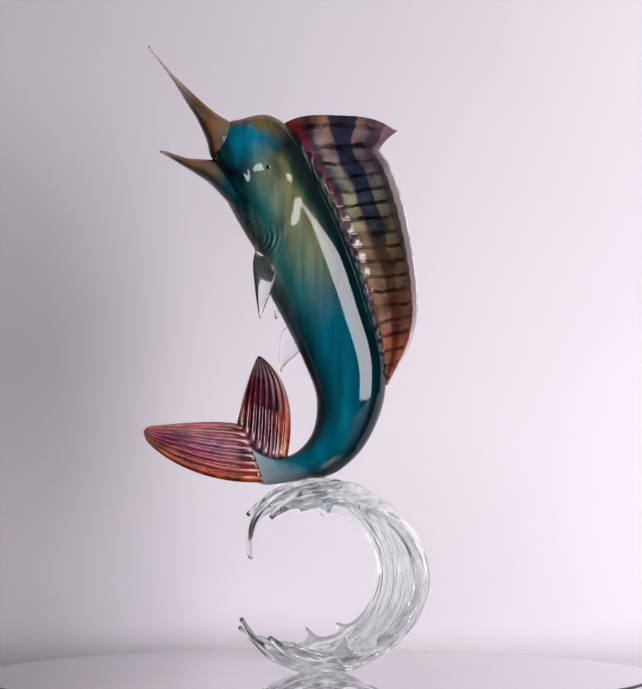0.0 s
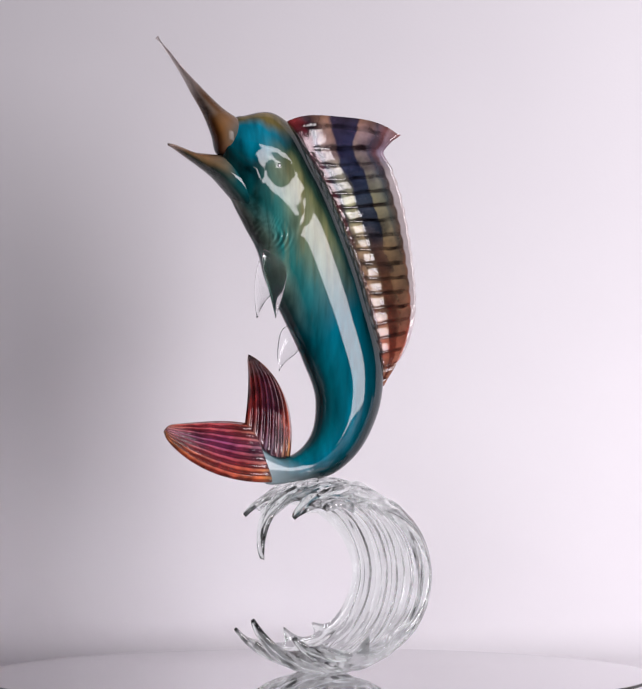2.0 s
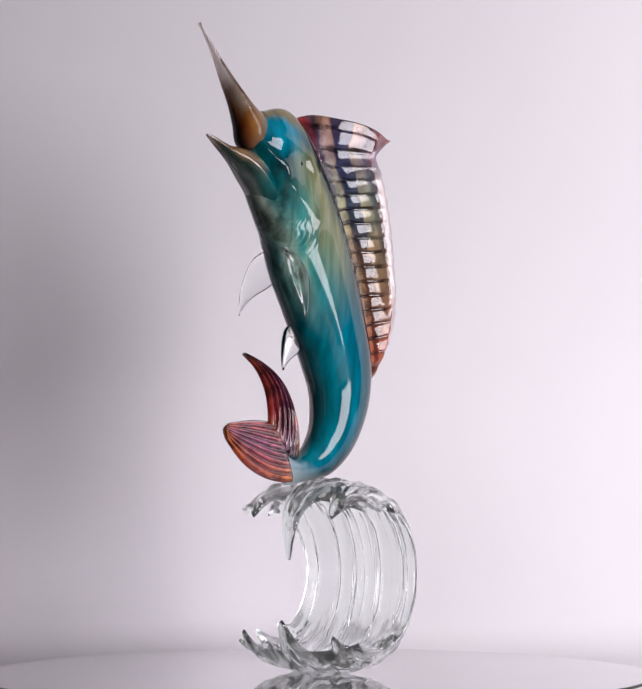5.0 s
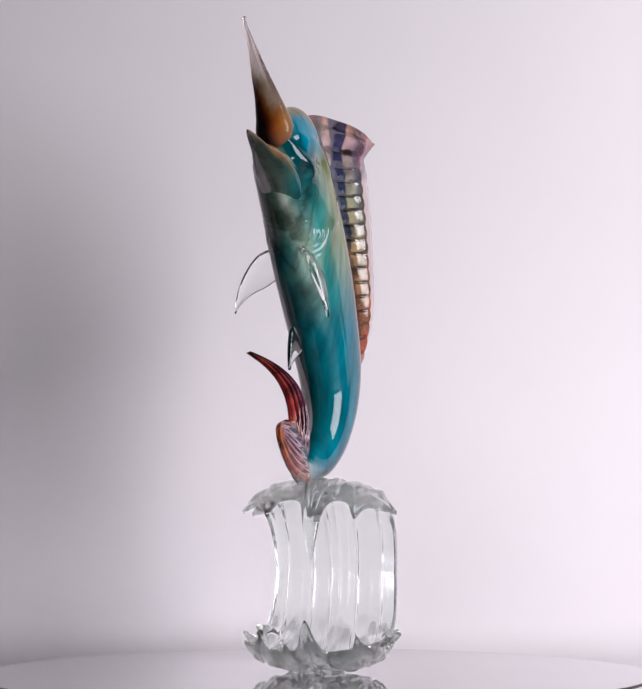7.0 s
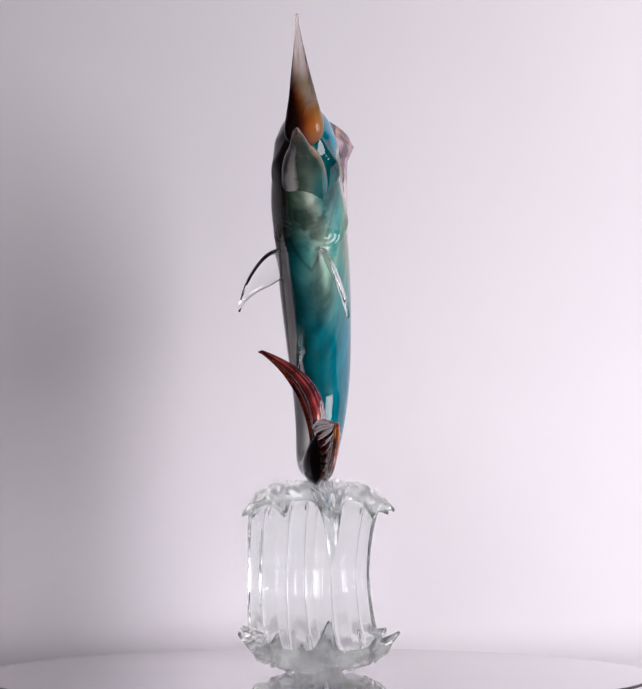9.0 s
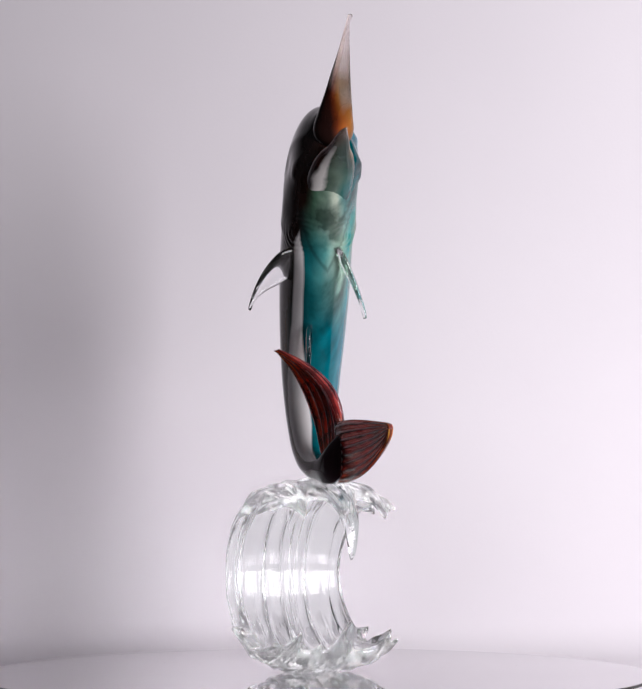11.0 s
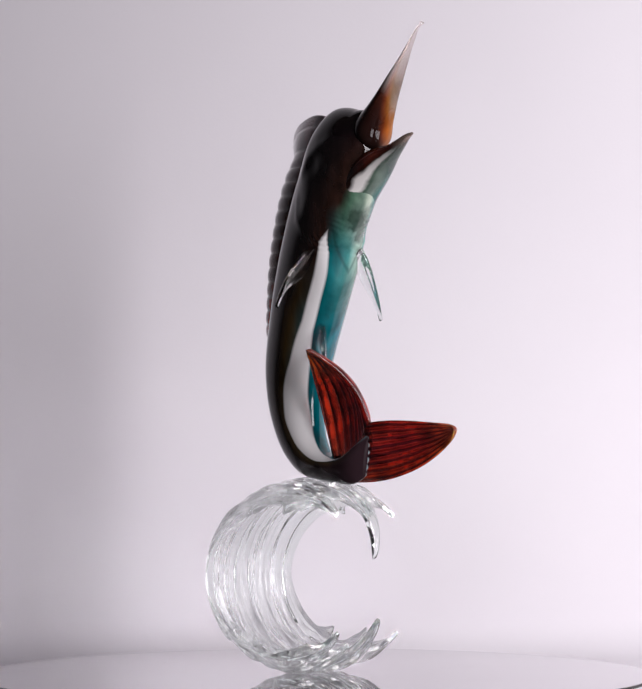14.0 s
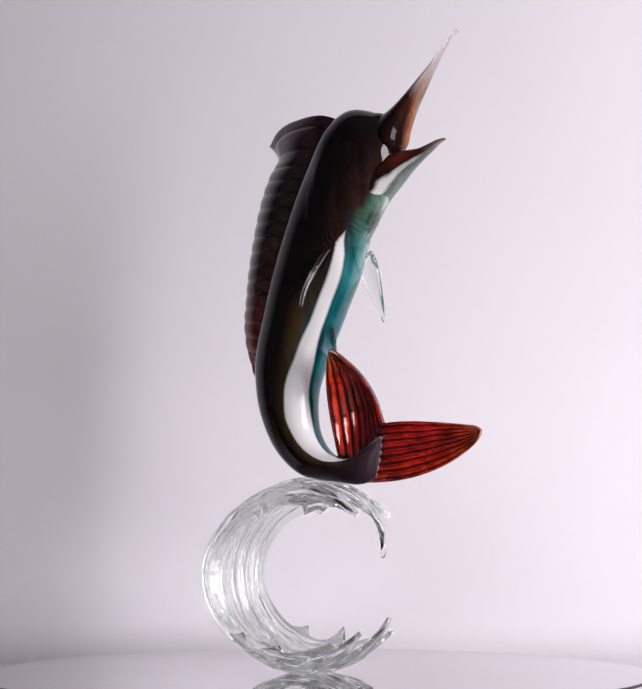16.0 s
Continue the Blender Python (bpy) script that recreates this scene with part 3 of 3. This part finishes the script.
def head_relief(q, u, v):
    """Eye sockets under a brow, a fold behind the mouth, cheeks, gill edges and tooled rings at the throat."""
    if u > 0.42:
        return q
    side = -1 if q.y < 0 else 1
    p = Vector((q.x, q.z))
    d = (p - Vector((-0.0315, 0.3360))).length
    out = -0.0030 * math.exp(-(d / 0.0085) ** 2)
    out += 0.0012 * ridge(p, BROW, 0.0036) + 0.0014 * ridge(p, MOUTH_FOLD, 0.0028) + 0.0018 * ridge(p, CHEEK, 0.0075)
    out += 0.0007 * ridge(p, GILL, 0.0030)
    r = (p - Vector((-0.0380, 0.2895))).length
    out += 0.00065 * math.sin(r * 2 * math.pi / 0.0033) * math.exp(-((r - 0.009) / 0.006) ** 2)
    q.y += side * out * (1.0 if side < 0 else 0.45) * min(1.0, abs(q.y) / 0.010)
    return q


def fish_body(parent):
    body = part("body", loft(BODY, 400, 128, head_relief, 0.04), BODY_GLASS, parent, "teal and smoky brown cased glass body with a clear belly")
    part("upper_bill", loft(BILL, 90, 40, None, 0.2), BILL_GLASS, parent, "pointed amber glass bill with a clear tip")
    part("lower_jaw", loft(JAW, 48, 32, None, 0.18), JAW_GLASS, parent, "short amber glass lower jaw")
    return body


def dorsal_fin(parent):
    rows = spline(FIN, 289)
    ribs = 18

    def place(u, v):
        a = rows[round(u * 288)]
        root, edge = Vector((a[0] - 0.005, 0.0, a[1])), Vector((a[2], a[4], a[3]))
        # the ribs notch the outer edge
        q = root.lerp(edge, v * (1 + 0.006 * math.cos(2 * math.pi * u * ribs) * min(1, u * 6)))
        # the top edge bows upwards
        q.z += 0.0095 * max(0.0, 1 - u / 0.10) * max(0.0, 1 - abs(2 * v - 0.95) ** 3.2)
        q.y += 0.009 * math.sin(math.pi * v) * math.sin(math.pi * min(1.0, 0.12 + u)) ** 0.7
        return q, Vector((0.05, -1, 0)).normalized()

    def thick(u, v):
        h = 0.0044 * (1 - 0.40 * v) * min(1, 6 * (1 - v) + 0.35)
        ph = (u * ribs) % 1.0
        cell = abs(math.cos(math.pi * (ph - 0.0))) ** 0.6
        return h * min(1, 0.3 + u * 20, 0.3 + (1 - u) * 12) + 0.0011 * cell * min(1, v * 6) * min(1, (0.97 - min(v, 0.97)) * 8)
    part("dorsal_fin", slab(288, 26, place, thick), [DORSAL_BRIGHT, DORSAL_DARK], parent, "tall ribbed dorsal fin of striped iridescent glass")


def fin_seam(parent):
    """A thin beaded thread of clear glass where the dorsal fin meets the back."""
    rows = spline(FIN, 200)[18:186]
    bm = bmesh.new()
    rng = random.Random(4)
    rings = []
    for i, a in enumerate(rows):
        r = 0.0011 + 0.0005 * math.sin(i * 0.75 + math.sin(i * 0.13) * 2) + rng.uniform(-0.0001, 0.0001)
        y = -0.0052 - 0.0006 * math.sin(i * 0.31)
        rings.append([bm.verts.new((a[0] - 0.0005 + r * math.cos(k * math.pi / 5), y + r * math.sin(k * math.pi / 5), a[1])) for k in range(10)])
    for a, b in zip(rings, rings[1:]):
        for k in range(10):
            j = (k + 1) % 10
            bm.faces.new((a[k], a[j], b[j], b[k]))
    bm.faces.new(rings[0][::-1])
    bm.faces.new(rings[-1])
    bmesh.ops.recalc_face_normals(bm, faces=bm.faces)
    part("fin_seam", bm, FIN_CLEAR, parent, "beaded clear glass seam along the back")


def tail_lobe(name, parent, edge_a, edge_b, ribs, across, bulge, drop, bright, label):
    """A ribbed lobe between two curved edges that meet at the tip; v runs from edge a to edge b."""
    way = Vector(across).normalized()

    def place(u, v):
        if u > 0.92:
            v = 0.5 + (v - 0.5) * math.sqrt(max(0.0, 1 - ((u - 0.92) / 0.081) ** 2))
        q = bezier(edge_a, u).lerp(bezier(edge_b, u), v)
        q.z -= drop * math.sin(math.pi * v) * (1 - u) ** 3
        q = q + way * (bulge * math.sin(math.pi * v) * math.sin(math.pi * (0.15 + 0.85 * u)))
        return q, way

    def thick(u, v):
        rim = min(1, 9 * v + 0.3, 9 * (1 - v) + 0.3)
        taper = 1 - 0.55 * u
        return rim * taper * (0.0024 - 0.0011 * math.cos(math.pi * 2 * ribs * v) * min(1, u * 8)) + 0.0003
    part(name, slab(48, 84, place, thick), [bright, TAIL_DARK], parent, label)


def tail(parent):
    tail_lobe("lower_tail_lobe", parent,
              [(-0.0490, -0.0090, 0.1640), (-0.068, -0.014, 0.1675), (-0.090, -0.026, 0.1640), (-0.1126, -0.0345, 0.1622)],
              [(-0.0345, -0.0130, 0.1252), (-0.074, -0.022, 0.1240), (-0.101, -0.031, 0.140), (-0.1134, -0.0345, 0.1550)],
              8, (0.15, -1, 0.2), 0.004, 0.0, TAIL_BRIGHT, "ribbed plum and orange glass tail lobe spreading sideways")
    tail_lobe("upper_tail_lobe", parent,
              [(-0.0519, -0.0094, 0.1651), (-0.049, -0.006, 0.178), (-0.046, -0.001, 0.196), (-0.0392, 0.0300, 0.2118)],
              [(-0.0185, -0.0031, 0.1429), (-0.013, 0.001, 0.170), (-0.0165, 0.012, 0.197), (-0.0374, 0.0300, 0.2124)],
              8, (-0.2, -1, 0.35), 0.010, 0.011, TAIL_PLUM, "ribbed dark red glass tail lobe curving upwards")


def clear_fin(name, parent, top, low, tip, bow, label):
    """A thin clear leaf between two root points and a tip."""
    top, low, tip, bow = Vector(top), Vector(low), Vector(tip), Vector(bow)
    way = (top - low).cross(tip - low).normalized()

    def place(u, v):
        a, b = bezier([top, (top + tip) / 2 + bow, tip], u), bezier([low, (low + tip) / 2 + bow * 0.8, tip + (low - tip) * 0.03], u)
        k = 0.70 + 0.30 * math.sin(math.pi / 2 * min(1.0, u / 0.30))
        return a.lerp(b, 0.5 + (v - 0.5) * k), way

    def thick(u, v):
        return (0.0027 - 0.0014 * u) * (0.25 + 0.75 * math.sin(math.pi * min(max(v, 0.02), 0.98)) ** 0.5)
    part(name, slab(24, 12, place, thick), FIN_CLEAR, parent, label)


def small_fins(parent):
    clear_fin("left_pectoral_fin", parent, (-0.0425, -0.0100, 0.2830), (-0.0235, -0.0175, 0.2680), (-0.0366, -0.0295, 0.2335), (-0.001, -0.0050, -0.004), "thin clear glass pectoral fin")
    clear_fin("right_pectoral_fin", parent, (-0.0310, 0.0170, 0.2850), (-0.0140, 0.0190, 0.2600), (-0.0268, 0.0470, 0.2394), (-0.004, 0.010, 0.006), "thin clear glass pectoral fin")
    clear_fin("ventral_fin", parent, (-0.0195, 0.0060, 0.2342), (-0.0075, 0.0040, 0.2140), (-0.0232, 0.0070, 0.2003), (-0.005, 0.001, 0.002), "small clear glass ventral fin")


def eyes(parent):
    for at, side in (((-0.0315, -0.0172, 0.3365), -1), ((-0.0315, 0.0148, 0.3365), 1)):
        bm = bmesh.new()
        bmesh.ops.create_uvsphere(bm, u_segments=24, v_segments=14, radius=0.0044)
        for v in bm.verts:
            v.co = Vector((v.co.x * 1.05, v.co.y * 0.55, v.co.z)) + Vector(at)
        eye = part("eye", bm, FIN_CLEAR, parent, "clear glass eye over a dark pupil")
        bm = bmesh.new()
        bmesh.ops.create_uvsphere(bm, u_segments=16, v_segments=10, radius=0.0026)
        for v in bm.verts:
            v.co = Vector((v.co.x, v.co.y * 0.5, v.co.z)) + Vector(at) + Vector((0, side * 0.0018, 0))
        part("pupil", bm, EYE_GLASS, eye, "black glass pupil")


# the wave curls round an axis along its own y; its mouth opens along its own x
WAVE_TURN = 197.0
WAVE_R = 0.0656
TOP_SPIKES = [(0.003, 46, 0.36), (0.031, 17, 0.26), (-0.028, 16, 0.26)]
LOW_SPIKES = [(0.000, 28, 0.34), (0.033, 14, 0.18), (-0.033, 18, 0.18), (-0.016, 8, 0.12)]
SIDE_SPIKES = [(80, 0.006, 11, 1), (72, 0.006, 11, -1), (112, 0.006, 12, 1), (115, 0.007, 12, -1), (268, 0.012, 12, 1), (258, 0.011, 13, -1), (235, 0.006, 12, 1), (230, 0.007, 11, -1)]


def wave(parent):
    def peak(d, w):
        return math.exp(-(d / (0.42 * w)) ** 2) * (1 - 0.25 * min(1.0, abs(d) / w))

    def place(u, v):
        side = 2 * v - 1
        half = 0.045
        top = 60 - sum(h * peak(side - a / half, w) for a, h, w in TOP_SPIKES)
        low = 305 + sum(h * peak(side - a / half, w) for a, h, w in LOW_SPIKES)
        ang = top + (low - top) * u
        waist = 0.0425 + 0.003 * abs(math.sin(math.radians(ang)))
        ext = sum(h * peak(ang - a, w) for a, h, w, sgn in SIDE_SPIKES if sgn * side > 0)
        # the brim bends inwards at the sides where it runs out into points
        edge = abs(side) ** 2.6
        lift = 0.011 * edge * abs(math.sin(math.radians(ang))) ** 1.5 + 0.9 * ext * abs(side) ** 8
        a = math.radians(ang)
        lumps = math.sin(9 * a + 7 * side) * math.sin(11 * side + 3) + 0.6 * math.sin(15 * a - 19 * side)
        r = WAVE_R - 0.0055 - lift + 0.0002 * lumps * abs(math.sin(a)) ** 3
        lip = max(0.0, (46 - ang) / 30) if ang < 46 else 0.0
        r -= 0.0100 * lip ** 1.3
        q = Vector((r * math.cos(a) - 0.0012, 0.003 + side * (waist + ext * abs(side) ** 8 * 0.8), WAVE_R + r * math.sin(a)))
        n = Vector((math.cos(a), side * 0.3 * edge, math.sin(a))).normalized()
        return q, n

    def thick(u, v):
        side = 2 * v - 1
        rim = min(1.0, (1 - abs(side)) * 7 + 0.22)
        end = min(1.0, u * 5 + 0.22, (1 - u) * 5 + 0.22)
        # narrow creases run round the curl between broad flat ribs
        ph = (6.1 * side + 0.25 * math.sin(5 * side) + 0.10 * math.sin(11 * side + 7 * u)) % 1.0
        crease = math.exp(-((ph - 0.5) / 0.10) ** 2) * (0.55 + 0.45 * math.sin(17 * side + 2))
        swell = 0.0004 * math.cos(3.3 * side * math.pi + 6 * u)
        a = math.radians(60 + 245 * u)
        swell += 0.0011 * math.sin(13 * a + 5 * side) * math.sin(14 * side + 1) * abs(math.sin(a)) ** 3
        return (0.0054 + swell - 0.0019 * crease * min(1, u * 6, (1 - u) * 6)) * min(rim, end)
    bm = slab(200, 170, place, thick)
    bmesh.ops.rotate(bm, verts=bm.verts, cent=(0, 0, 0), matrix=Matrix.Rotation(radians(WAVE_TURN), 3, "Z"))
    low = min(v.co.z for v in bm.verts)
    for v in bm.verts:
        v.co.z = max(v.co.z, low + 0.0022)
    bmesh.ops.translate(bm, verts=bm.verts, vec=(0, 0, -low - 0.0022 - 0.0019))
    part("wave_base", bm, WAVE_GLASS, parent, "clear ribbed glass base curled like a breaking wave")


def sculpture():
    base = tagged(new("glass_marlin_sculpture"), "teal and amber blown glass marlin leaping from a clear glass wave", "glass sculpture")
    wave(base)
    fish_body(base)
    dorsal_fin(base)
    fin_seam(base)
    tail(base)
    small_fins(base)
    eyes(base)
    return base


backdrop()
room()
table()
TURNTABLE = turntable()
MARLIN = sculpture()

# ---------------------------------------------------------------- movement
TURNS = [(0, 0.0), (2, 17.98), (4, 35.73), (7, 61.93), (9, 79.69), (12, 105.25), (14, 122.67), (16, 140.29)]


def motions():
    walk(MARLIN, [(t, pose(0, 0, 0, 0, 0, a)) for t, a in TURNS])
    walk(TURNTABLE, [(t, pose(0, 0, TABLE_Z, 0, 0, a)) for t, a in TURNS])


motions()
